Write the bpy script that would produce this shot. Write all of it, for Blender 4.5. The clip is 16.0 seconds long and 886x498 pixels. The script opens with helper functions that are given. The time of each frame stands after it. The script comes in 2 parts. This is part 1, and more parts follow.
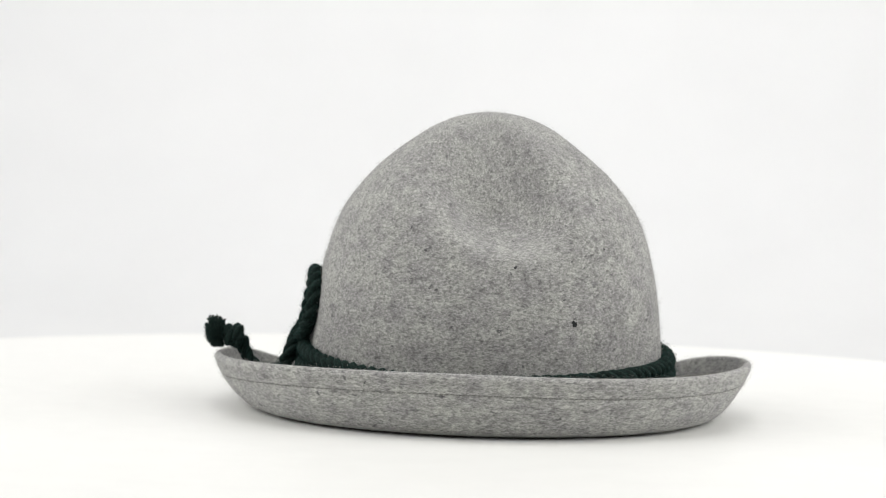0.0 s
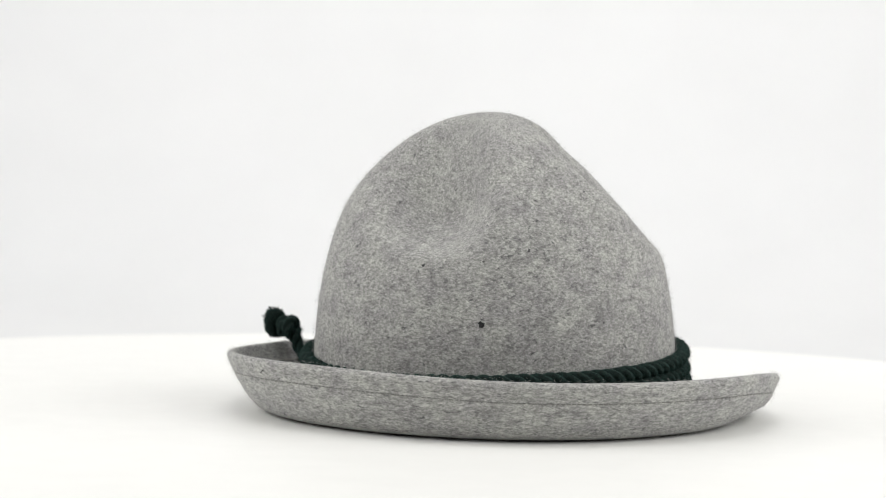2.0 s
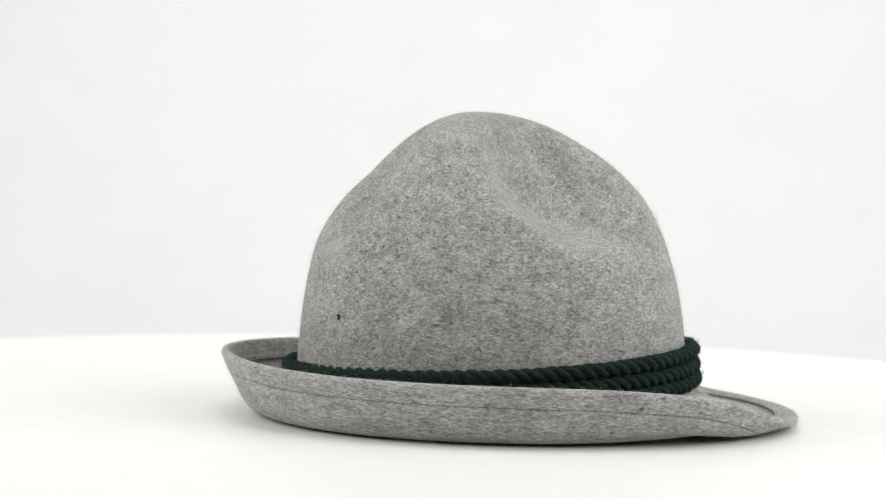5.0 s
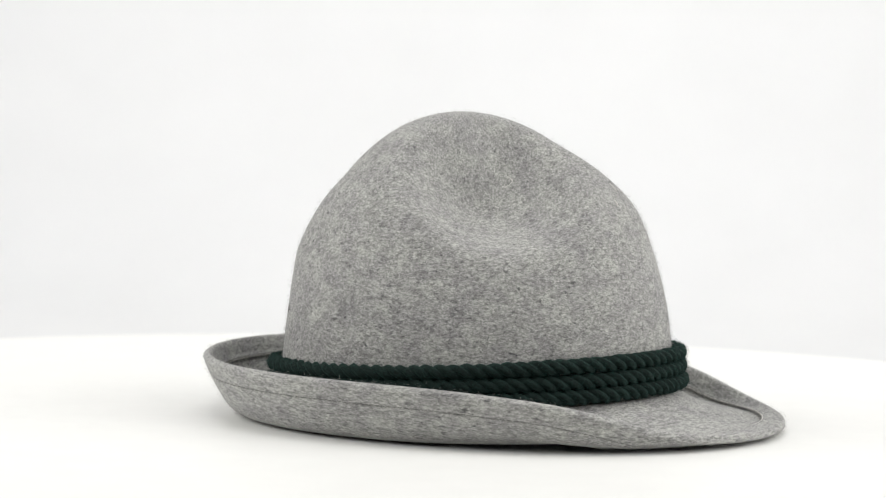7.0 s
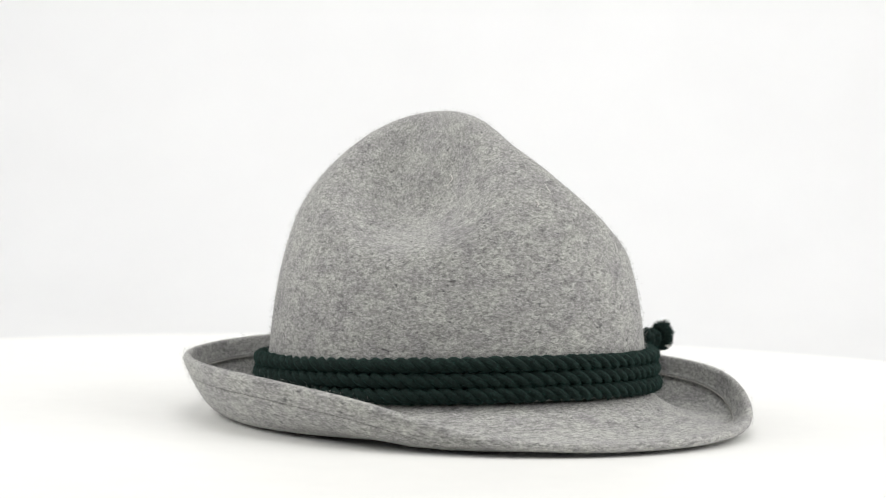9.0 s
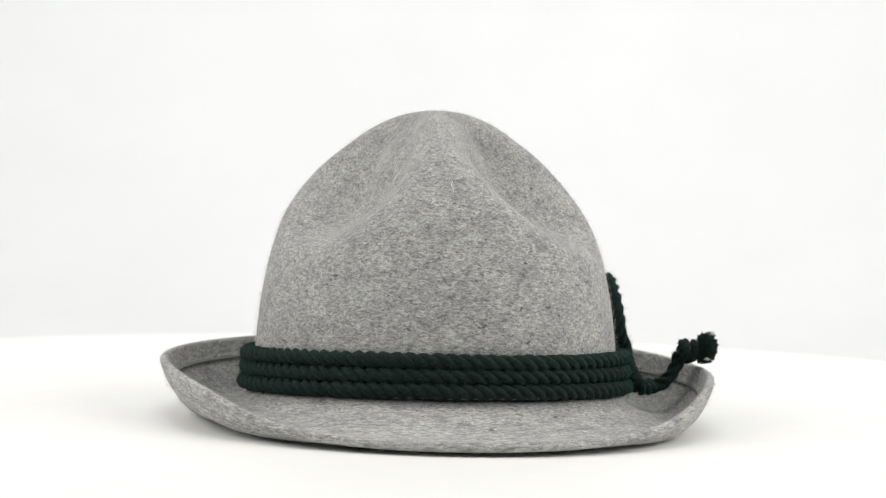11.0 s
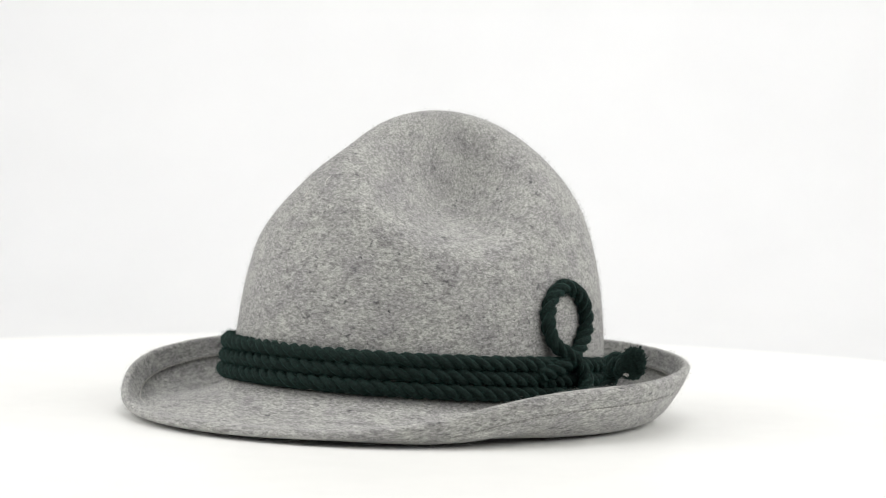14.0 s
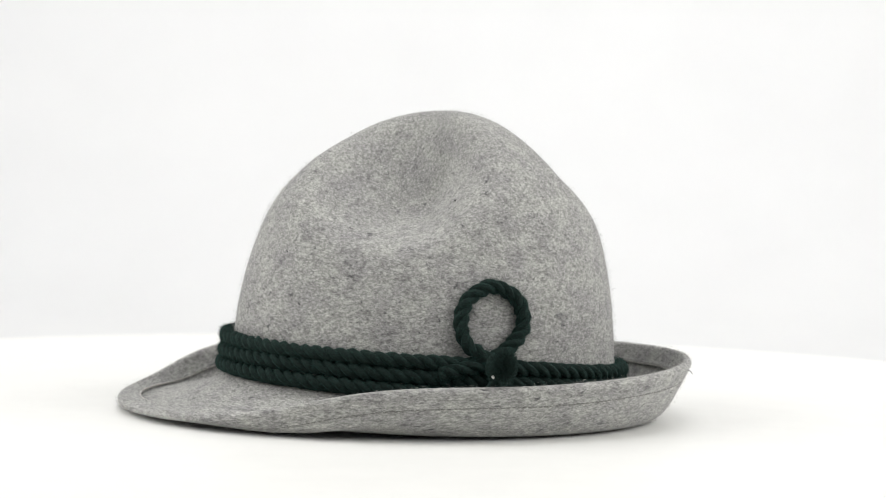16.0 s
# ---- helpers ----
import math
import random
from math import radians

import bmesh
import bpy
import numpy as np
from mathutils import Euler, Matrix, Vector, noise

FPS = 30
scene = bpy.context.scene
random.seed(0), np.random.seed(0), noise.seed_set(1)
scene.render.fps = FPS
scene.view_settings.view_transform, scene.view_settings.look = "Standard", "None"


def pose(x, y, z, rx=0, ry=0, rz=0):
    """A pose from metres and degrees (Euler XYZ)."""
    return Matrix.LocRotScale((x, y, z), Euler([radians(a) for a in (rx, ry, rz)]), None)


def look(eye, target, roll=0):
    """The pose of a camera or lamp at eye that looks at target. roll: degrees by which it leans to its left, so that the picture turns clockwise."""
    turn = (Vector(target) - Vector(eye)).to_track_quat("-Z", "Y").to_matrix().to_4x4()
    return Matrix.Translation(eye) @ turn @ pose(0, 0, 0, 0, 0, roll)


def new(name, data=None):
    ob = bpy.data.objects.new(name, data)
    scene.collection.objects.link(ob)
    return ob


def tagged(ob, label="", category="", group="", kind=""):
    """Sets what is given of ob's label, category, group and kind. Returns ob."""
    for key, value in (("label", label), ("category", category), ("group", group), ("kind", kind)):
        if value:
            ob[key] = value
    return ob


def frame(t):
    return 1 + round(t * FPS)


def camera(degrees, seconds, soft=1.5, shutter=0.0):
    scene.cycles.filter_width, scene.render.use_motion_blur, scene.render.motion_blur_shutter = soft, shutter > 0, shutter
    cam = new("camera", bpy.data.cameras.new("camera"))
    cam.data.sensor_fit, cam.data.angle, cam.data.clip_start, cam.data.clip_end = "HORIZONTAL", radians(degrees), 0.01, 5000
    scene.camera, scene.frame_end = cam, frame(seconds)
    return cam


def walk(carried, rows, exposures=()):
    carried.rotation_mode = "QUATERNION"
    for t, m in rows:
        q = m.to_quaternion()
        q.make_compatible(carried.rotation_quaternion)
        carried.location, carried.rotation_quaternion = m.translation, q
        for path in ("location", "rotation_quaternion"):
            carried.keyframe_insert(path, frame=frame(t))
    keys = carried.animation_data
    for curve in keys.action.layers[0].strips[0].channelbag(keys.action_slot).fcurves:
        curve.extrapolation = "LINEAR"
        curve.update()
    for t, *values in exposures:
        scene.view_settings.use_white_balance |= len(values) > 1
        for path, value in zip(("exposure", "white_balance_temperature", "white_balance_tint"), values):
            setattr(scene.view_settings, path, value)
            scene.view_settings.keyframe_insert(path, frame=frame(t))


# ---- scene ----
# A grey felt hat with a green cord turns on a white round turntable before a still camera.
# ---- camera ----
EYE = Vector((0.0, -1.434, 0.1684))
PITCH, YAW, LEAN = 0.05700, -0.00670, 1.610
AIM = EYE + Vector((math.cos(PITCH) * math.sin(YAW), math.cos(PITCH) * math.cos(YAW), -math.sin(PITCH)))
cam = camera(18.151, 16.0, soft=1.15)
cam.data.dof.use_dof = True
cam.data.dof.focus_distance = 1.34
cam.data.dof.aperture_fstop = 14.0
STILL = look(EYE, AIM, LEAN)
walk(cam, [(0.0, STILL), (16.0, STILL)], exposures=[(0.0, -0.05), (4.0, -0.05), (7.0, -0.01), (11.5, 0.02), (16.0, 0.02)])

# ---- light ----
world = bpy.data.worlds.new("studio_air")
scene.world = world
world.use_nodes = True
world.node_tree.nodes["Background"].inputs["Color"].default_value = (1.0, 0.995, 0.985, 1)
world.node_tree.nodes["Background"].inputs["Strength"].default_value = 0.23


def softbox(name, eye, target, wide, high, watts, colour):
    data = bpy.data.lights.new(name, "AREA")
    data.shape, data.size, data.size_y, data.energy, data.color = "RECTANGLE", wide, high, watts, colour
    ob = new(name, data)
    ob.matrix_world = look(eye, target)
    return ob


softbox("softbox_right", (1.25, -0.32, 0.82), (0, 0, 0.03), 1.8, 1.1, 19.8, (1.0, 0.99, 0.97))
softbox("softbox_left", (-1.25, -0.32, 0.82), (0, 0, 0.03), 1.8, 1.1, 17.9, (1.0, 0.99, 0.97))
softbox("softbox_top", (0.0, -0.25, 1.45), (0, 0.0, 0.02), 0.9, 0.8, 7.5, (1.0, 0.995, 0.985))
# unseen fill lamp, added only to bring the backdrop up to white
softbox("backdrop_fill", (0.15, 0.95, 1.25), (0.15, 1.9, 0.12), 2.4, 0.5, 16.2, (1.0, 0.99, 0.985))


# ---- materials ----
def nodes_of(name):
    m = bpy.data.materials.new(name)
    m.use_nodes = True
    return m, m.node_tree, m.node_tree.nodes["Principled BSDF"]


def noise_node(tree, coords, scale, detail=3.0, rough=0.5):
    n = tree.nodes.new("ShaderNodeTexNoise")
    n.inputs["Scale"].default_value = scale
    n.inputs["Detail"].default_value = detail
    n.inputs["Roughness"].default_value = rough
    tree.links.new(coords, n.inputs["Vector"])
    return n.outputs["Fac"]


def stretched(tree, x, y, z):
    co = tree.nodes.new("ShaderNodeTexCoord")
    mp = tree.nodes.new("ShaderNodeMapping")
    mp.inputs["Scale"].default_value = (x, y, z)
    tree.links.new(co.outputs["Object"], mp.inputs["Vector"])
    return mp.outputs["Vector"]


def ramp(tree, fac, stops):
    r = tree.nodes.new("ShaderNodeValToRGB")
    while len(r.color_ramp.elements) < len(stops):
        r.color_ramp.elements.new(0.5)
    for e, (at, c) in zip(r.color_ramp.elements, stops):
        e.position, e.color = at, (*c, 1)
    tree.links.new(fac, r.inputs["Fac"])
    return r.outputs["Color"]


def mixed(tree, kind, fac, a, b):
    m = tree.nodes.new("ShaderNodeMix")
    m.data_type, m.blend_type = "RGBA", kind
    if isinstance(fac, float):
        m.inputs["Factor"].default_value = fac
    else:
        tree.links.new(fac, m.inputs["Factor"])
    tree.links.new(a, m.inputs["A"])
    tree.links.new(b, m.inputs["B"])
    return m.outputs["Result"]


def bump(tree, bsdf, fac, strength, depth):
    b = tree.nodes.new("ShaderNodeBump")
    b.inputs["Strength"].default_value, b.inputs["Distance"].default_value = strength, depth
    tree.links.new(fac, b.inputs["Height"])
    tree.links.new(b.outputs["Normal"], bsdf.inputs["Normal"])


def felted(tree, around, across, detail, rough):
    """Noise that lies round the hat: stretched along its circumference, with no seam."""
    co = tree.nodes.new("ShaderNodeTexCoord")
    link = tree.links.new

    def vec(kind, a, b=None, scale=None):
        n = tree.nodes.new("ShaderNodeVectorMath")
        n.operation = kind
        link(a, n.inputs[0])
        if b is not None:
            n.inputs[1].default_value = b
        if scale is not None:
            n.inputs["Scale"].default_value = scale
        return n

    level = vec("MULTIPLY", co.outputs["Object"], (1, 1, 0)).outputs[0]
    upright = vec("MULTIPLY", co.outputs["Object"], (0, 0, across)).outputs[0]
    ring = vec("SCALE", vec("NORMALIZE", level).outputs[0], scale=around).outputs[0]
    both = vec("ADD", ring)
    link(upright, both.inputs[1])
    out = tree.nodes.new("ShaderNodeMath")
    out.operation = "MULTIPLY"
    out.inputs[1].default_value = across
    link(vec("LENGTH", level).outputs["Value"], out.inputs[0])
    n = tree.nodes.new("ShaderNodeTexNoise")
    n.noise_dimensions = "4D"
    n.inputs["Scale"].default_value = 1.0
    n.inputs["Detail"].default_value, n.inputs["Roughness"].default_value, n.inputs["Distortion"].default_value = detail, rough, 0.7
    link(both.outputs[0], n.inputs["Vector"])
    link(out.outputs[0], n.inputs["W"])
    return n.outputs["Fac"]


def felt_material():
    """Melange wool felt: light and dark fibres that lie round the hat, clouded, with dark flecks."""
    m, t, p = nodes_of("grey_felt")
    streak = felted(t, 46.0, 950.0, 3.0, 0.62)
    fine = noise_node(t, stretched(t, 1.0, 1.0, 1.8), 900, 4.0, 0.7)
    patch = felted(t, 15.0, 260.0, 4.0, 0.68)
    cloud = noise_node(t, stretched(t, 1, 1, 1.2), 62, 4.0, 0.62)
    fleck = felted(t, 20.0, 330.0, 2.0, 0.5)
    smudge = felted(t, 11.0, 150.0, 3.0, 0.6)
    a = ramp(t, streak, [(0.28, (0.170, 0.1705, 0.165)), (0.5, (0.417, 0.418, 0.397)), (0.70, (0.660, 0.660, 0.627))])
    b = ramp(t, fine, [(0.32, (0.60, 0.60, 0.61)), (0.60, (1.0, 1.0, 1.0))])
    c = ramp(t, cloud, [(0.34, (0.80, 0.785, 0.81)), (0.62, (1.0, 1.0, 0.985))])
    e = ramp(t, patch, [(0.32, (0.66, 0.66, 0.67)), (0.54, (1.0, 1.0, 1.0))])
    d = ramp(t, fleck, [(0.26, (0.36, 0.36, 0.38)), (0.345, (1.0, 1.0, 1.0))])
    f = ramp(t, smudge, [(0.27, (0.58, 0.58, 0.61)), (0.37, (1.0, 1.0, 1.0))])
    a = mixed(t, "MULTIPLY", 1.0, a, f)
    col = mixed(t, "MULTIPLY", 1.0, mixed(t, "MULTIPLY", 1.0, a, b), mixed(t, "MULTIPLY", 1.0, c, e))
    t.links.new(mixed(t, "MULTIPLY", 1.0, col, d), p.inputs["Base Color"])
    p.inputs["Roughness"].default_value = 0.95
    p.inputs["Specular IOR Level"].default_value = 0.15
    p.inputs["Sheen Weight"].default_value = 0.19
    p.inputs["Sheen Roughness"].default_value = 0.6
    bump(t, p, streak, 0.5, 0.0006)
    return m


def fibre_material(name, dark, light):
    m, t, p = nodes_of(name)
    info = t.nodes.new("ShaderNodeNewGeometry")
    t.links.new(ramp(t, info.outputs["Random Per Island"], [(0.0, dark), (1.0, light)]), p.inputs["Base Color"])
    p.inputs["Roughness"].default_value = 0.8
    p.inputs["Specular IOR Level"].default_value = 0.2
    return m


def cord_material():
    """Dark green wool cord with fine yarn lines."""
    m, t, p = nodes_of("green_cord")
    yarn = noise_node(t, stretched(t, 1.0, 1.0, 1.0), 620, 4.0, 0.65)
    wide = noise_node(t, stretched(t, 1, 1, 1), 90, 2.0, 0.5)
    a = ramp(t, yarn, [(0.3, (0.0038, 0.0076, 0.0066)), (0.7, (0.0110, 0.0278, 0.0228))])
    b = ramp(t, wide, [(0.3, (0.7, 0.75, 0.75)), (0.7, (1.0, 1.0, 1.0))])
    hair = noise_node(t, stretched(t, 1, 1, 1), 1700, 3.0, 0.6)
    c = ramp(t, hair, [(0.35, (0.45, 0.5, 0.5)), (0.62, (1.35, 1.3, 1.3))])
    t.links.new(mixed(t, "MULTIPLY", 1.0, mixed(t, "MULTIPLY", 1.0, a, b), c), p.inputs["Base Color"])
    p.inputs["Roughness"].default_value = 0.85
    p.inputs["Specular IOR Level"].default_value = 0.2
    p.inputs["Sheen Weight"].default_value = 0.21
    p.inputs["Sheen Roughness"].default_value = 0.50
    p.inputs["Sheen Tint"].default_value = (0.065, 0.21, 0.175, 1)
    bump(t, p, yarn, 0.9, 0.0009)
    return m


def white_material(name, colour, rough, scale):
    m, t, p = nodes_of(name)
    n = noise_node(t, stretched(t, 1, 1, 1), scale, 4.0, 0.6)
    lo = tuple(c * 0.975 for c in colour)
    t.links.new(ramp(t, n, [(0.3, lo), (0.7, colour)]), p.inputs["Base Color"])
    p.inputs["Roughness"].default_value = rough
    bump(t, p, n, 0.05, 0.001)
    return m


def plain_material(name, colour, rough=0.8):
    m, t, p = nodes_of(name)
    n = noise_node(t, stretched(t, 1, 1, 1), 1500, 2.0)
    t.links.new(ramp(t, n, [(0.3, tuple(c * 0.8 for c in colour)), (0.7, colour)]), p.inputs["Base Color"])
    p.inputs["Roughness"].default_value = rough
    return m


FELT = felt_material()
FUZZ = fibre_material("wool_fuzz", (0.16, 0.158, 0.152), (0.60, 0.59, 0.56))
CORD = cord_material()
CORD_FUZZ = fibre_material("cord_fuzz", (0.004, 0.018, 0.016), (0.018, 0.070, 0.058))
TABLE = white_material("white_laminate", (0.835, 0.836, 0.814), 0.5, 40)
PAPER = white_material("white_paper", (0.715, 0.72, 0.72), 0.9, 8)
THREAD = plain_material("grey_thread", (0.19, 0.188, 0.18))
# pale loose threads, and the light painted along the hem's edge
PALE_THREAD_AND_GLINT = plain_material("pale_thread_and_glint", (0.74, 0.72, 0.69))
SPECK = plain_material("dark_wool_fleck", (0.045, 0.046, 0.048))
BLACK = plain_material("black_wool", (0.008, 0.009, 0.01))
PLASTIC = plain_material("dark_plastic", (0.05, 0.05, 0.05), 0.5)


# ---- mesh helpers ----
def mesh_object(name, verts, faces, material, parent=None, smooth=True, label=""):
    me = bpy.data.meshes.new(name)
    me.from_pydata([tuple(v) for v in verts], [], faces)
    me.update()
    if smooth:
        me.polygons.foreach_set("use_smooth", [True] * len(me.polygons))
    me.materials.append(material)
    ob = new(name, me)
    if parent is not None:
        ob.parent = parent
    if label:
        ob["label"] = label
    return ob


def grid_faces(rows, cols, wrap_rows=False, wrap_cols=True):
    out = []
    for i in range(rows if wrap_rows else rows - 1):
        k = (i + 1) % rows
        for j in range(cols if wrap_cols else cols - 1):
            l = (j + 1) % cols
            out.append((i * cols + j, i * cols + l, k * cols + l, k * cols + j))
    return out


# ---- the hat's form, in its own space: front along +x, metres, table at z = 0 ----
LIFT = 0.0046
FOOT, TOP = 0.016, 0.15383


def crown_radius(psi, z):
    """The crown's radius at the angle psi and the height z (less LIFT): an oval dome with three pressed dents."""
    u = np.clip((z - FOOT) / (TOP - FOOT), 0, 1)
    oval = 1 / np.sqrt((np.cos(psi) / 0.06921) ** 2 + (np.sin(psi) / 0.06331) ** 2)
    oval = oval * (1 + 0.08631 * np.cos(psi) + u * (0.00942 * np.cos(3 * psi) + 0.01753 * np.sin(3 * psi)))
    dome = oval * np.clip(1 - u ** 4.4682, 0, 1) ** 0.5 * (1 + 0.43750 * (1 - u) + 0.45783 * u * (1 - u))
    dome = dome * (1 + 0.018 * np.exp(-np.maximum(z - FOOT, 0) / 0.03))
    dome = dome + (1 - u) * (0.0013 * np.cos(psi) + 0.0016 * np.cos(2 * (psi - 0.96)))
    dome = dome + 0.0012 * np.exp(-(((z - 0.108) / 0.02) ** 2))
    dome = dome + 0.0027 * np.exp(-(((z - 0.094) / 0.026) ** 2) - ((((psi + 2.68 + np.pi) % (2 * np.pi) - np.pi) / 0.4) ** 2))
    dome = dome + 0.0012 * np.exp(-(((z - 0.118) / 0.018) ** 2) - (((psi - 0.42) / 0.4) ** 2))
    dome = dome - 0.0020 * np.exp(-(((psi - 1.62) / 0.36) ** 2) - np.maximum(z - 0.026, 0) / 0.065)
    dome = dome - 0.0009 * np.exp(-(((z - 0.118) / 0.02) ** 2) - (((psi + 1.42) / 0.3) ** 2))
    dome = dome - 0.0008 * np.exp(-(((z - 0.085) / 0.02) ** 2) - (((psi - 0.26) / 0.3) ** 2))
    r = dome
    for at, height, deep, wide, low, high, skew, power, lip, aside in (
        (-0.93510, 0.13435, 0.03020, 0.60693, 0.0320, 0.02598, -0.02567, 5.00596, 0.0072, 0.08),
        (0.97171, 0.13880, 0.03862, 0.635, 0.0333, 0.03012, -0.04068, 4.49288, 0.0082, -0.08),
        (3.23402, 0.12033, 0.02482, 0.44182, 0.02262, 0.0375, -0.09985, 4.4, 0.0070, 0.0),
    ):
        d = (psi - at - skew * (z - height) / 0.02 + np.pi) % (2 * np.pi) - np.pi
        s = np.where(z < height, low + lip * np.exp(-(((d - aside) / 0.50) ** 4)), high)
        power = power * (1 + 0.6 * np.clip((height - z) / 0.012, 0, 1))
        r = r - 1.1 * deep * dome / 0.07 * np.exp(-0.5 * ((d / wide) ** 2 + ((z - height) / s) ** 2 + 1e-9) ** (power / 2))
    return np.maximum(r, 0)


def crown_grid(cols, rows):
    psi = np.linspace(-np.pi, np.pi, cols, endpoint=False)
    u = np.concatenate([[-0.085, -0.05, -0.02], np.sin(np.linspace(0, np.pi / 2, rows))])
    z = FOOT + u * (TOP - FOOT)
    pp, zz = np.meshgrid(psi, z)
    r = crown_radius(pp, zz)
    for _ in range(3):
        r = 0.5 * r + 0.25 * (np.roll(r, 1, 1) + np.roll(r, -1, 1))
        r[1:-1] = 0.5 * r[1:-1] + 0.25 * (r[:-2] + r[2:])
    uu = np.clip((zz - FOOT) / (TOP - FOOT), 0, 1) ** 2
    return np.stack([r * np.cos(pp) - 0.00031 * uu, r * np.sin(pp) - 0.00178 * uu, zz + LIFT - 0.0003 * np.exp(-((r / 0.022) ** 2))], -1)


def rim_radius(psi):
    return (0.14403 + 0.01958 * np.cos(1 * psi) + 0.00454 * np.cos(2 * psi) + 0.00066 * np.cos(3 * psi) - 0.00049 * np.cos(4 * psi)
            + 0.00067 * np.sin(1 * psi) + 0.00031 * np.sin(2 * psi) + 0.00050 * np.sin(3 * psi) - 0.0008 * np.exp(-(((psi + 1.47) / 0.4) ** 2))
            + 0.0013 * np.exp(-((((psi + 2.5 + np.pi) % (2 * np.pi) - np.pi) / 0.75) ** 2)) + 0.0009 * np.exp(-(((psi - 1.62) / 0.22) ** 2)) - 0.0011 * np.exp(-(((psi + 1.08) / 0.22) ** 2)))


def band_drop(psi):
    """How far the band and the crown's foot sink from the front to the back."""
    psi = (psi + np.pi) % (2 * np.pi) - np.pi
    return 0.013 * np.abs(np.sin(psi / 2)) ** np.where(psi > 0, 2.6, 1.5)


def upturn(psi, soft=0.1459):
    return 1 / (1 + np.exp(-(np.abs(psi - 0.1055) - 0.8771) / soft))


def brim_curve(psi, n=60):
    """The middle line of the brim's section at psi, from the crown out to the rim, as even steps of (r, z)."""
    s, ro, r0 = upturn(psi), rim_radius(psi), float(crown_radius(psi, FOOT))
    zr = 0.0045 + 0.0270 * s + 0.0005 * math.sin(psi)
    zr += 0.0021 * math.exp(-(((abs(psi) - math.pi) / 0.62) ** 2)) - 0.0033 * math.exp(-(((psi - 1.65) / 0.6) ** 2))
    zr += 0.0021 * math.exp(-(((psi + 0.60) / 0.32) ** 2)) + 0.0012 * math.exp(-(((psi - 0.8) / 0.3) ** 2))
    zr += 0.0017 * math.exp(-(((psi + 0.78) / 0.22) ** 2)) + 0.0014 * math.exp(-(((psi - 0.95) / 0.26) ** 2))
    zr += 0.0022 * math.exp(-(((psi + 0.68) / 0.2) ** 2))
    hump = 0.0004 * math.exp(-(((psi + 0.62) / 0.3) ** 2)) + 0.0003 * math.exp(-(((psi - 0.6) / 0.3) ** 2))
    z0 = 0.0200 - 0.85 * float(band_drop(psi))
    up = [(r0, z0), (r0 + 0.007, 0.45 * z0 + 0.001), (ro - 0.0215, 0.0036), (ro - 0.0132, 0.0080), (ro - 0.0050, zr - 0.0108), (ro, zr)]
    flat = [(r0, z0), (r0 + 0.012, 0.0135), (ro - 0.032, 0.0080), (ro - 0.020, 0.0050), (ro - 0.0095, 0.0051), (ro, zr)]
    w = float(upturn(psi, 0.24))
    mix = (w, w, w, 0.5 * (w + s), s, s)
    c = [Vector(a) * float(k) + Vector(b) * float(1 - k) for a, b, k in zip(up, flat, mix)]
    c = [q + Vector((0, hump * k)) for q, k in zip(c, (0, 0, 0.6, 1, 1, 0.4))]
    c = [c[0] * 2 - c[1]] + c + [c[-1] * 2 - c[-2]]
    pts = []
    for i in range(1, len(c) - 2):
        for k in range(12):
            t = k / 12
            pts.append(0.5 * (2 * c[i] + (c[i + 1] - c[i - 1]) * t + (2 * c[i - 1] - 5 * c[i] + 4 * c[i + 1] - c[i + 2]) * t * t
                              + (3 * c[i] - c[i - 1] - 3 * c[i + 1] + c[i + 2]) * t ** 3))
    pts.append(c[-2])
    pts = np.array([tuple(v) for v in pts])
    run = np.concatenate([[0], np.cumsum(np.hypot(*np.diff(pts, axis=0).T))])
    return pts, run


HEM, HALF, FOLD = 0.0113, 0.0014, 0.0018


def brim_point(psi, back, side):
    """A point of the brim's section, back metres inside the rim, side metres above its middle line."""
    pts, run = brim_curve(psi)
    a = np.clip(run[-1] - back, 0, run[-1])
    r, z = np.interp(a, run, pts[:, 0]), np.interp(a, run, pts[:, 1])
    e = 0.0012
    b0, b1 = np.clip(a - e, 0, run[-1]), np.clip(a + e, 0, run[-1])
    tr, tz = np.interp(b1, run, pts[:, 0]) - np.interp(b0, run, pts[:, 0]), np.interp(b1, run, pts[:, 1]) - np.interp(b0, run, pts[:, 1])
    n = np.hypot(tr, tz) + 1e-12
    r, z = r - tz / n * side, z + tr / n * side
    return np.stack([r * np.cos(psi), r * np.sin(psi), z], -1)


def brim_section(length):
    inner = np.linspace(length, HEM + 0.0012, 18)
    rows = [(b, HALF) for b in inner]
    rows += [(HEM + 0.0004, HALF), (HEM + 0.0002, HALF + 0.0001), (HEM + 0.0001, HALF + FOLD * 0.45), (HEM, HALF + FOLD * 0.75), (HEM - 0.0001, HALF + FOLD), (HEM - 0.0008, HALF + FOLD + 0.0004)]
    rows += [(HEM - 0.0018, HALF + FOLD - 0.0004), (HEM - 0.003, HALF + FOLD)]
    rows += [(b, HALF + FOLD) for b in (0.005, 0.0035, 0.0022)]
    mid, rad = FOLD / 2, HALF + FOLD / 2
    for a in np.linspace(75, -75, 7):
        rows.append((0.0022 - 0.0022 * math.cos(radians(a)), mid + rad * math.sin(radians(a))))
    rows += [(b, -HALF) for b in (0.0035, 0.005, 0.0065)]
    rows += [(HEM - 0.0021, -HALF), (HEM - 0.0015, -HALF + 0.0002), (HEM - 0.0012, -HALF + 0.0009), (HEM - 0.0008, -HALF + 0.0002), (HEM - 0.0002, -HALF)]
    rows += [(b, -HALF) for b in np.linspace(HEM + 0.002, length, 16)]
    return rows


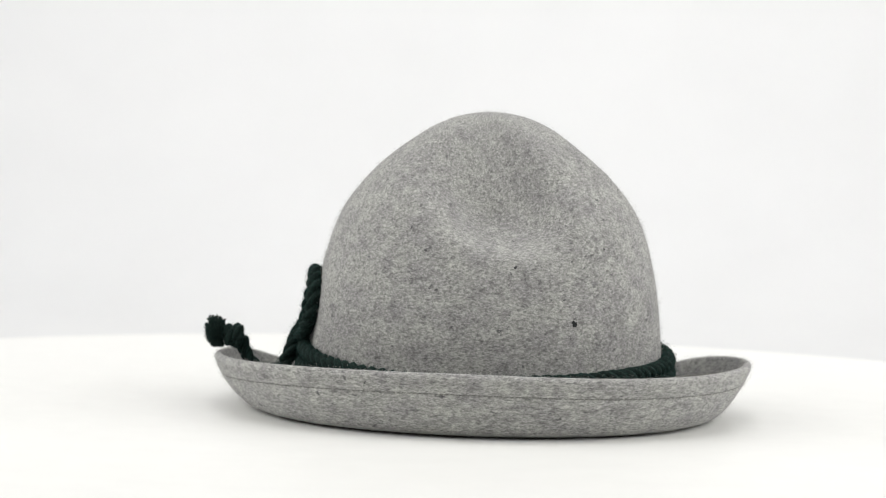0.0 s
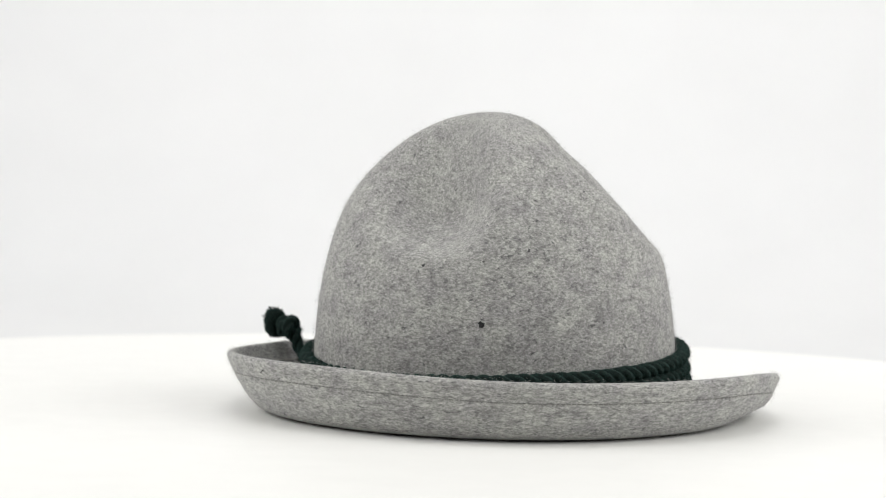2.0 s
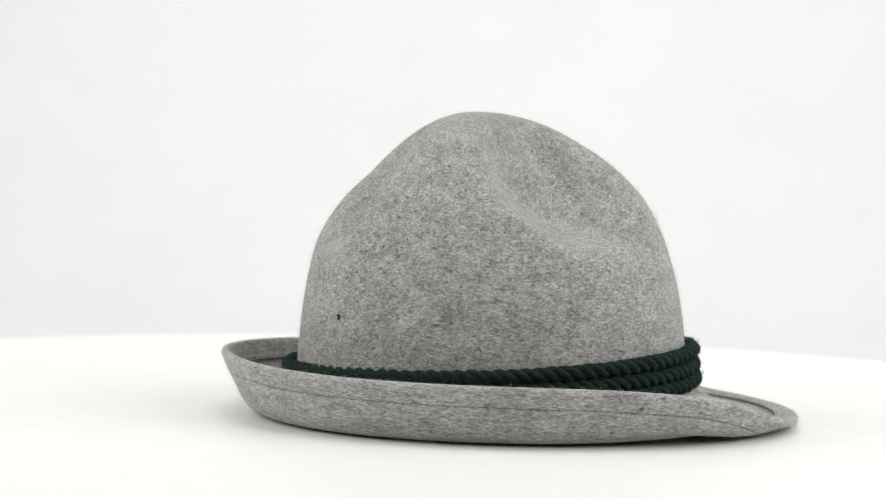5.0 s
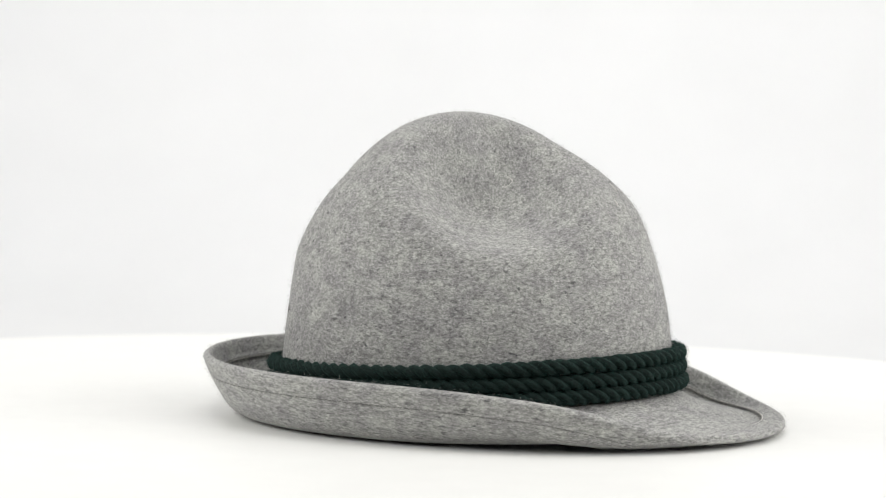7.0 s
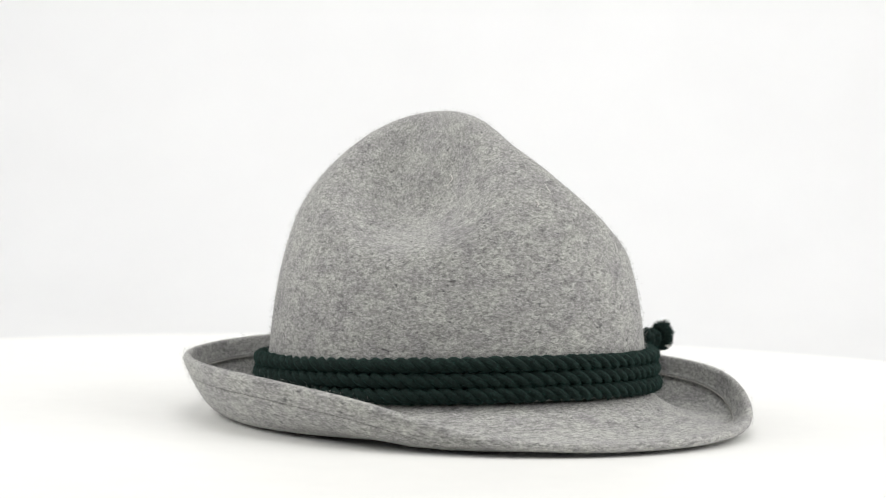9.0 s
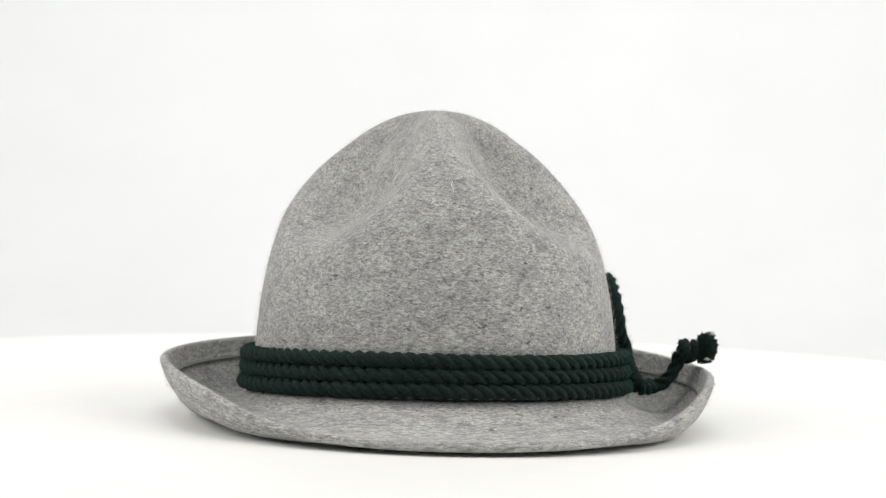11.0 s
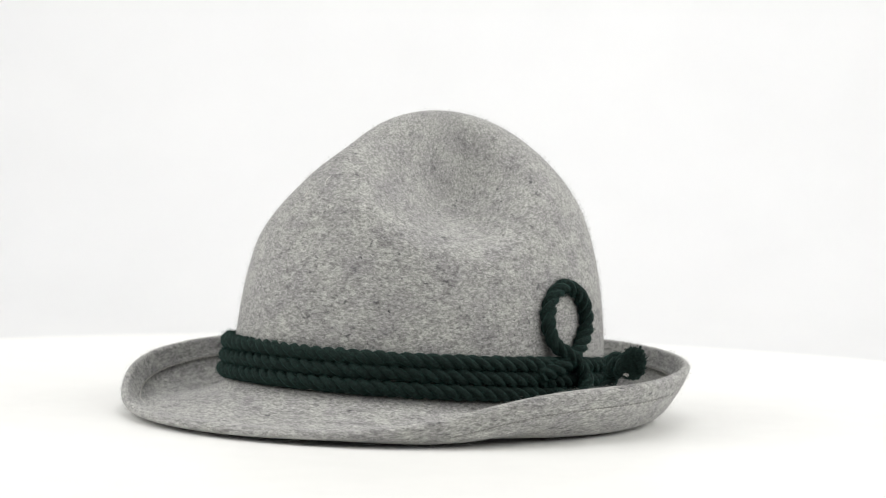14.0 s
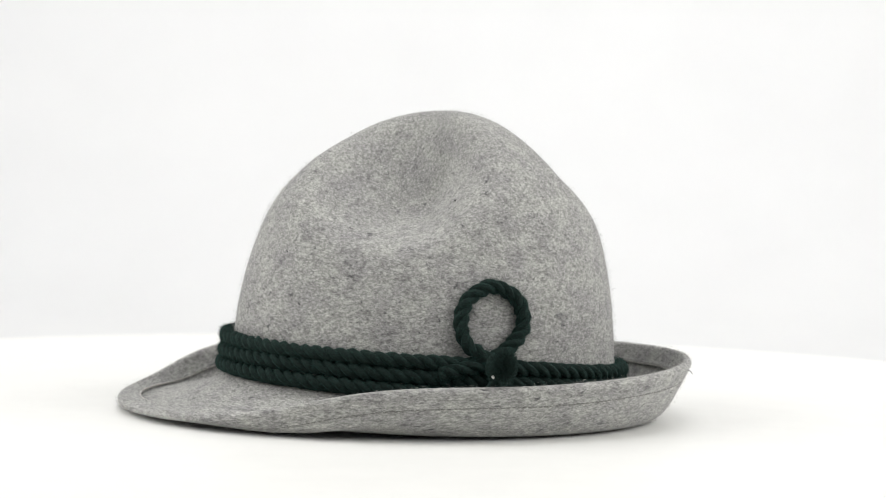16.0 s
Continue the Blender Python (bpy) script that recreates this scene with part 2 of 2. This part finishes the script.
def tube(path, radius, sides, closed=False, taper=None):
    """A round tube along a path, as verts and faces."""
    p = np.asarray(path, float)
    n = len(p)
    tan = np.roll(p, -1, 0) - np.roll(p, 1, 0)
    if not closed:
        tan[0], tan[-1] = p[1] - p[0], p[-1] - p[-2]
    tan /= np.linalg.norm(tan, axis=1)[:, None] + 1e-12
    ref = np.cross(tan[0], (0.3, 0.2, 0.93))
    ref /= np.linalg.norm(ref)
    verts = []
    for i in range(n):
        ref = ref - tan[i] * (ref @ tan[i])
        ref /= np.linalg.norm(ref) + 1e-12
        side = np.cross(tan[i], ref)
        rr = radius * (taper(i / max(1, n - 1)) if taper else 1)
        for k in range(sides):
            a = 2 * math.pi * k / sides
            verts.append(p[i] + rr * (math.cos(a) * ref + math.sin(a) * side))
    faces = grid_faces(n, sides, wrap_rows=closed)
    if not closed:
        faces.append(tuple(range(sides))[::-1])
        faces.append(tuple((n - 1) * sides + k for k in range(sides)))
    return verts, faces


def resample(points, step, closed=False):
    """A smooth curve through a few points, in even steps."""
    c = [Vector(q) for q in points]
    c = [c[-1]] + c + c[:2] if closed else [c[0] * 2 - c[1]] + c + [c[-1] * 2 - c[-2]]
    out = []
    for i in range(1, len(c) - 2):
        for k in range(16):
            t = k / 16
            out.append(0.5 * (2 * c[i] + (c[i + 1] - c[i - 1]) * t + (2 * c[i - 1] - 5 * c[i] + 4 * c[i + 1] - c[i + 2]) * t * t
                              + (3 * c[i] - c[i - 1] - 3 * c[i + 1] + c[i + 2]) * t ** 3))
    out.append(c[-2])
    p = np.array([tuple(v) for v in out])
    run = np.concatenate([[0], np.cumsum(np.linalg.norm(np.diff(p, axis=0), axis=1))])
    n = max(4, int(run[-1] / step))
    s = np.linspace(0, run[-1], n + 1)
    q = np.stack([np.interp(s, run, p[:, i]) for i in range(3)], 1)
    return q[:-1] if closed else q


def rope(path, radius, pitch, closed=False, slim=1.0):
    """A laid cord: three strands of ribbed yarn that wind round the path; slim: its thickness at the far end."""
    p = np.asarray(path, float)
    n = len(p)
    tan = np.roll(p, -1, 0) - np.roll(p, 1, 0)
    if not closed:
        tan[0], tan[-1] = p[1] - p[0], p[-1] - p[-2]
    tan /= np.linalg.norm(tan, axis=1)[:, None]
    step = np.linalg.norm(np.roll(p, -1, 0) - p, axis=1)
    run = np.concatenate([[0], np.cumsum(step)])
    whole = run[n] if closed else run[n - 1]
    if closed:
        pitch = whole / round(whole / pitch)
    ref = np.cross(tan[0], (0.1, 0.05, 0.99))
    ref /= np.linalg.norm(ref)
    refs = []
    for i in range(n):
        ref = ref - tan[i] * (ref @ tan[i])
        ref /= np.linalg.norm(ref)
        refs.append(ref)
    refs = np.array(refs)
    sides_ = np.cross(tan, refs)
    th = 2 * math.pi * np.arange(48) / 48
    lobe = (th + math.pi / 3) % (2 * math.pi / 3) - math.pi / 3
    out = 0.425 * np.cos(lobe) + np.sqrt(np.maximum(0.578 ** 2 - (0.425 * np.sin(lobe)) ** 2, 0))
    turn = TWIST * 2 * math.pi * run[:n] / pitch
    wob = 1 + 0.035 * np.sin(run[:n] * 310) + 0.025 * np.sin(run[:n] * 127 + 1)
    a = turn[:, None] + th[None, :]
    wob = wob * np.linspace(1.0, slim, n)
    yarn = 1 + 0.038 * np.sin(9 * lobe[None, :] + 2 * math.pi * run[:n, None] / 0.0046)
    ring = p[:, None] + radius * (wob[:, None] * out[None, :] * yarn)[..., None] * (np.cos(a)[..., None] * refs[:, None] + np.sin(a)[..., None] * sides_[:, None])
    verts = list(ring.reshape(-1, 3))
    faces = grid_faces(n, 48, wrap_rows=closed)
    if not closed:
        faces.append(tuple(range(47, -1, -1)))
        faces.append(tuple((n - 1) * 48 + q for q in range(48)))
    return verts, faces


TWIST = 1.0


def fuzz(points, normals, count, length, width, seed, lie=0.0, share=None):
    """Loose fibre ends: thin slivers that stand off a surface."""
    rng = np.random.default_rng(seed)
    pick = rng.choice(len(points), count, p=share)
    verts, faces = [], []
    for k, i in enumerate(pick):
        p = points[i] + rng.normal(0, 0.0007, 3)
        d = normals[i] * rng.uniform(0.05, 0.7) + rng.normal(0, 0.55, 3) * (1, 1, 0.6)
        d += lie * rng.normal(0, 1) * np.array((-p[1], p[0], 0)) / (np.hypot(p[0], p[1]) + 1e-6)
        d /= np.linalg.norm(d)
        l = length * rng.uniform(0.4, 1.3)
        w = np.cross(d, rng.normal(0, 1, 3))
        w *= width / (np.linalg.norm(w) + 1e-9)
        bend = rng.normal(0, 0.25, 3) * l
        a = len(verts)
        verts += [p - w, p + w, p + d * l * 0.55 + w * 0.7 + bend * 0.3, p + d * l * 0.55 - w * 0.7 + bend * 0.3, p + d * l + bend]
        faces += [(a, a + 1, a + 2, a + 3), (a + 3, a + 2, a + 4)]
    return verts, faces


def polar(deg, r, z):
    return (r * math.cos(radians(deg)), r * math.sin(radians(deg)), z)


def on_crown(deg, z, off):
    """A place off metres before the crown's face, at the height z above the table."""
    a = radians(deg)
    zf = z - LIFT
    u = max(0.0, (zf - FOOT) / (TOP - FOOT)) ** 2
    r = float(crown_radius(np.array(a), np.array(zf))) + off
    return (r * math.cos(a) - 0.00031 * u, r * math.sin(a) - 0.00178 * u, z)


# ---- the place ----
TABLE_TOP = 0.0012


def backdrop():
    """White paper sweep behind the turntable and the table top under it."""
    prof = [(-2.2, -0.08), (1.35, -0.08)]
    for k in range(1, 13):
        a = radians(90 * k / 12)
        prof.append((1.35 + 0.6 * math.sin(a), -0.08 + 0.6 * (1 - math.cos(a))))
    prof += [(1.95, 2.4)]
    xs = np.linspace(-2.4, 2.4, 13)
    verts = [(x, y, z) for y, z in prof for x in xs]
    ob = mesh_object("backdrop", verts, grid_faces(len(prof), 13, wrap_cols=False), PAPER)
    sol = ob.modifiers.new("thickness", "SOLIDIFY")
    sol.thickness, sol.offset = 0.004, -1
    return tagged(ob, "smooth white paper sweep behind the turntable", "backdrop", kind="structure")


def turntable():
    """A round white disc with a rounded edge on a short foot."""
    hub = tagged(new("turntable"), "large round white turntable under the felt hat", "turntable")
    prof = [(0.0, 0.0), (0.20, 0.0), (0.453, 0.0), (0.4575, -0.0012), (0.460, -0.005), (0.460, -0.014), (0.457, -0.018), (0.44, -0.018), (0.0, -0.018)]
    n = 192
    verts = [(r * math.cos(2 * math.pi * j / n), r * math.sin(2 * math.pi * j / n), z) for r, z in prof for j in range(n)]
    mesh_object("disc", verts, grid_faces(len(prof), n), TABLE, hub, label="white laminated disc")
    foot = [(0.0, -0.018), (0.12, -0.018), (0.12, -0.05), (0.16, -0.06), (0.16, -0.0808), (0.0, -0.0808)]
    verts = [(r * math.cos(2 * math.pi * j / 48), r * math.sin(2 * math.pi * j / 48), z) for r, z in foot for j in range(48)]
    mesh_object("foot", verts, grid_faces(len(foot), 48), PLASTIC, hub, label="dark round foot")
    return hub


# ---- the hat ----
def hat():
    base = tagged(new("hat"), "grey wool felt hat with dented crown, upturned brim and green cord", "hat")
    # crown
    cols, rows = 280, 110
    g = crown_grid(cols, rows)
    n = g.shape[0]
    inside = g.copy()
    inside[..., :2] *= 0.966
    inside[..., 2] = 0.012 + (g[..., 2] - 0.012) * 0.975
    verts = np.concatenate([g.reshape(-1, 3), inside[::-1].reshape(-1, 3)])
    faces = [f for f in grid_faces(2 * n, cols, wrap_rows=True)]
    mesh_object("crown", verts, faces, FELT, base, label="domed grey felt crown with three dents")
    # brim
    psis = np.linspace(-np.pi, np.pi, 400, endpoint=False)
    ring = []
    for a in psis:
        rows_ = brim_section(brim_curve(a)[1][-1])
        b, s = np.array([q[0] for q in rows_]), np.array([q[1] for q in rows_])
        ring.append(brim_point(a, b, s))
    ring = np.array(ring)
    m = ring.shape[1]
    faces = []
    for i in range(len(psis)):
        k = (i + 1) % len(psis)
        for j in range(m):
            l = (j + 1) % m
            faces.append((i * m + j, k * m + j, k * m + l, i * m + l))
    brim = mesh_object("brim", ring.reshape(-1, 3), faces, FELT, base, label="grey felt brim, turned up at sides and back")
    stitches(brim, "stitching", HEM - 0.0012, -HALF + 0.0005, THREAD)
    # this pale stitch row also paints in the light caught by the hem's step
    stitches(brim, "hem_stitch_glint", HEM + 0.0001, HALF + FOLD * 0.8, PALE_THREAD_AND_GLINT, 0.0006)
    # loose fibres
    flat = g[1:-2].reshape(-1, 3)
    nrm = np.cross(np.roll(g, -1, 1) - np.roll(g, 1, 1), np.gradient(g, axis=0))[1:-2].reshape(-1, 3)
    nrm /= np.linalg.norm(nrm, axis=1)[:, None] + 1e-12
    share = np.hypot(flat[:, 0], flat[:, 1]) * np.repeat(np.linalg.norm(np.gradient(g, axis=0), axis=2)[1:-2].mean(1), cols)
    v, f = fuzz(flat, nrm, 64000, 0.0013, 0.00005, 5, 1.2, share / share.sum())
    ob = mesh_object("crown_fuzz", v, f, FUZZ, base, smooth=False)
    ob["kind"] = "stuff"
    sec = ring[:, 18:-4:1].reshape(-1, 3)
    rn = np.cross(np.gradient(ring, axis=1), np.roll(ring, -1, 0) - np.roll(ring, 1, 0))[:, 18:-4].reshape(-1, 3)
    rn /= np.linalg.norm(rn, axis=1)[:, None] + 1e-12
    v, f = fuzz(sec, rn, 36000, 0.0011, 0.000045, 6, 1.2)
    ob = mesh_object("brim_fuzz", v, f, FUZZ, brim, smooth=False)
    ob["kind"] = "stuff"
    cords(base)
    return base


def stitches(brim, name, back, side, material, thick=0.00028):
    verts, faces = [], []
    count = 300
    for i in range(count):
        a0 = -math.pi + 2 * math.pi * (i + 0.12) / count
        a1 = -math.pi + 2 * math.pi * (i + 0.88) / count
        p = [brim_point(np.array(a), np.array(back), np.array(side)) for a in (a0, (a0 + a1) / 2, a1)]
        v, f = tube(p, thick, 5, taper=lambda t: 0.55 + 0.9 * t * (1 - t) * 2)
        faces += [tuple(len(verts) + q for q in h) for h in f]
        verts += v
    mesh_object(name, verts, faces, material, brim, label="row of stitches, painted as edge light where pale")["kind"] = "stuff"


def specks(base):
    """Dark flecks of wool and a few loose threads caught in the felt."""
    rng = random.Random(9)
    for deg, z, size in ((-144.8, 0.0553, 0.0014), (-145.3, 0.0564, 0.0009), (-165.4, 0.0829, 0.0007), (-129.5, 0.0916, 0.0007), (35.2, 0.0611, 0.0006), (84.1, 0.1134, 0.0007),
                         (84.9, 0.1263, 0.0005), (-100.7, 0.1200, 0.0006), (-103, 0.0565, 0.0005), (26, 0.0860, 0.0005)):
        bm = bmesh.new()
        bmesh.ops.create_icosphere(bm, subdivisions=2, radius=size)
        c = Vector(on_crown(deg, z, 0.0))
        n = Vector((math.cos(radians(deg)), math.sin(radians(deg)), 0.15)).normalized()
        for v in bm.verts:
            q = v.co * (0.65 + 0.7 * rng.random())
            q = q - n * (q.dot(n) * 0.7)
            q.z += 0.5 * q.x
            v.co = c + q
        me = bpy.data.meshes.new("speck")
        bm.to_mesh(me)
        bm.free()
        me.materials.append(BLACK if size > 0.00075 else SPECK)
        new("speck", me).parent = base
    for pts in (((5, 0.1245, 0.0004), (4.6, 0.1225, 0.0009), (5.2, 0.1205, 0.0005)), ((-52.5, 0.0385, 0.0012), (-51.5, 0.0372, 0.0020), (-50.3, 0.0366, 0.0012)),
                ((-30.5, 0.127, 0.0005), (-29.5, 0.1248, 0.0030), (-31.5, 0.1226, 0.0024), (-33.5, 0.121, 0.0004)), ((-2, 0.1165, 0.0004), (-1.6, 0.115, 0.0006), (-2.2, 0.1135, 0.0003))):
        v, f = tube(resample([on_crown(*q) for q in pts], 0.0004), 0.00017, 5)
        mesh_object("loose_thread", v, f, PALE_THREAD_AND_GLINT, base, label="pale loose thread")
    a = np.array(radians(159))
    q = brim_point(a, np.array(0.0045), np.array(-0.0013))
    v, f = tube(resample([q, q + np.array((-0.0012, 0.0003, -0.0006)), q + np.array((-0.0019, 0.0006, -0.0018))], 0.0003), 0.00016, 5)
    mesh_object("dark_thread", v, f, BLACK, base, label="dark loose thread")


CORD_R = 0.0040


def cord_hairs(verts, parent, count, seed):
    v = np.array(verts)
    rng = np.random.default_rng(seed)
    nrm = rng.normal(0, 1, v.shape)
    nrm /= np.linalg.norm(nrm, axis=1)[:, None]
    f, g = fuzz(v, nrm, int(count * 1.7), 0.0015, 0.00005, seed)
    ob = mesh_object("fuzz", f, g, CORD_FUZZ, parent, smooth=False)
    ob["kind"] = "stuff"


def cords(base):
    """Three rounds of laid cord about the crown, a standing loop, and a tail with a knot and a frayed end."""
    rng = random.Random(4)
    for k, z in enumerate((0.0252, 0.0324, 0.0395)):
        ph = rng.uniform(0, 6)
        path = [on_crown(d, z - float(band_drop(radians(d))) + 0.0004 * math.sin(radians(d * 3) + ph), CORD_R * 0.92 + (0.0006 if k == 0 else 0)) for d in range(0, 360, 3)]
        v, f = rope(resample(path, 0.0011, closed=True), CORD_R, 0.0195, closed=True)
        ob = mesh_object("cord", v, f, CORD, base, label="dark green twisted wool cord")
        cord_hairs(v, ob, 13000, 20 + k)
    loop = [on_crown(78.5, 0.0300, 0.0055), on_crown(88.5, 0.0345, 0.0070), on_crown(98.5, 0.0415, 0.0045), on_crown(105.2, 0.0530, 0.0030), on_crown(103.6, 0.0660, 0.0030),
            on_crown(95.4, 0.0730, 0.0030), on_crown(87.3, 0.0672, 0.0030), on_crown(84.7, 0.0560, 0.0032), on_crown(86.6, 0.0450, 0.0045),
            on_crown(92, 0.0385, 0.0080), polar(96, 0.1000, 0.0310), polar(95.5, 0.1025, 0.0245), polar(92, 0.1065, 0.0200),
            polar(90.5, 0.113, 0.0188), polar(90.8, 0.1198, 0.0225), polar(91.2, 0.1242, 0.0290), polar(91.5, 0.1264, 0.0362)]
    v, f = rope(resample(loop, 0.0010), 0.0041, 0.0185, slim=0.9)
    ob = mesh_object("cord_loop", v, f, CORD, base, label="green cord standing in a loop")
    cord_hairs(v, ob, 6500, 31)
    v, f = rope(resample([polar(83, 0.1045, 0.0205), polar(86, 0.1080, 0.0190), polar(89, 0.111, 0.0192)], 0.001), 0.0042, 0.0185)
    ob = mesh_object("cord_end", v, f, CORD, base)
    cord_hairs(v, ob, 500, 32)
    # knot: a turn of cord about the tail
    c = Vector(polar(91.5, 0.1290, 0.0375))
    axis = Vector(polar(91.2, 1.0, 0.02)).normalized()
    u = axis.cross(Vector((0, 0, 1))).normalized()
    w = axis.cross(u)
    for name, at, wide, turns in (("knot", -0.0006, 0.0037, 11), ("neck", 0.0042, 0.0031, 9)):
        turn = [c + axis * (at + 0.0030 * (i / turns - 0.5)) + wide * (math.cos(i * 0.9) * u + math.sin(i * 0.9) * w) for i in range(turns)]
        v, f = rope(resample(turn, 0.0008), 0.0032, 0.015)
        ob = mesh_object(name, v, f, CORD, base, label="knot in the green cord")
        cord_hairs(v, ob, 500, 33)
    # frayed end: a brush of yarn ends that spreads all round the knot's far side, longest on top
    verts, faces = [], []
    c2 = c + axis * 0.0097
    for i in range(2400):
        a, lean = rng.uniform(0, 2 * math.pi), 2.0 * math.sqrt(rng.random())
        out = math.cos(a) * u + math.sin(a) * w
        d = axis * math.cos(lean) + out * math.sin(lean)
        up = max(0.0, d.dot((axis * 0.30 + Vector((0, 0, 1))).normalized()))
        l = rng.uniform(0.0050, 0.0068) + 0.0046 * rng.random() * up ** 2
        root = c2 + 0.0012 * d - axis * 0.002
        mid = c2 + d * l * 0.55 + Vector([rng.gauss(0, 0.0004) for _ in range(3)])
        tip = c2 + d * l + Vector([rng.gauss(0, 0.0004) for _ in range(3)])
        v, f = tube([root, mid, tip], 0.00024, 4)
        faces += [tuple(len(verts) + h for h in t) for t in f]
        verts += v
    mesh_object("tassel", verts, faces, CORD, base, label="frayed dark green cord end")["kind"] = "stuff"
    for i in range(2):
        tip = c2 + Vector(polar(8 + 9 * i, 0.0050, -0.0040 + 0.0006 * i))
        v, f = tube(resample([tip - axis * 0.0012, tip + Vector((0.0008, 0, 0.0004)), tip + axis * 0.0012 - Vector((0, 0, 0.0006))], 0.0005), 0.00026, 5)
        mesh_object("core_thread", v, f, PALE_THREAD_AND_GLINT, base, label="pale frayed core thread")
    specks(base)


backdrop()
TURNTABLE = turntable()
HAT = hat()


def motions():
    """The turntable turns evenly and carries the hat."""
    speed, ox, oy = -15.8784, 0.01223, 0.00525
    rows, plate = [], []
    for i in range(33):
        t = i * 0.5
        a = radians(speed * t)
        x, y = ox * math.cos(a) - oy * math.sin(a), ox * math.sin(a) + oy * math.cos(a)
        rows.append((t, pose(x, y, 0, 0, 0, 85 + speed * t)))
        plate.append((t, pose(0, 0, TABLE_TOP, 0, 0, speed * t)))
    walk(HAT, rows)
    walk(TURNTABLE, plate)


motions()
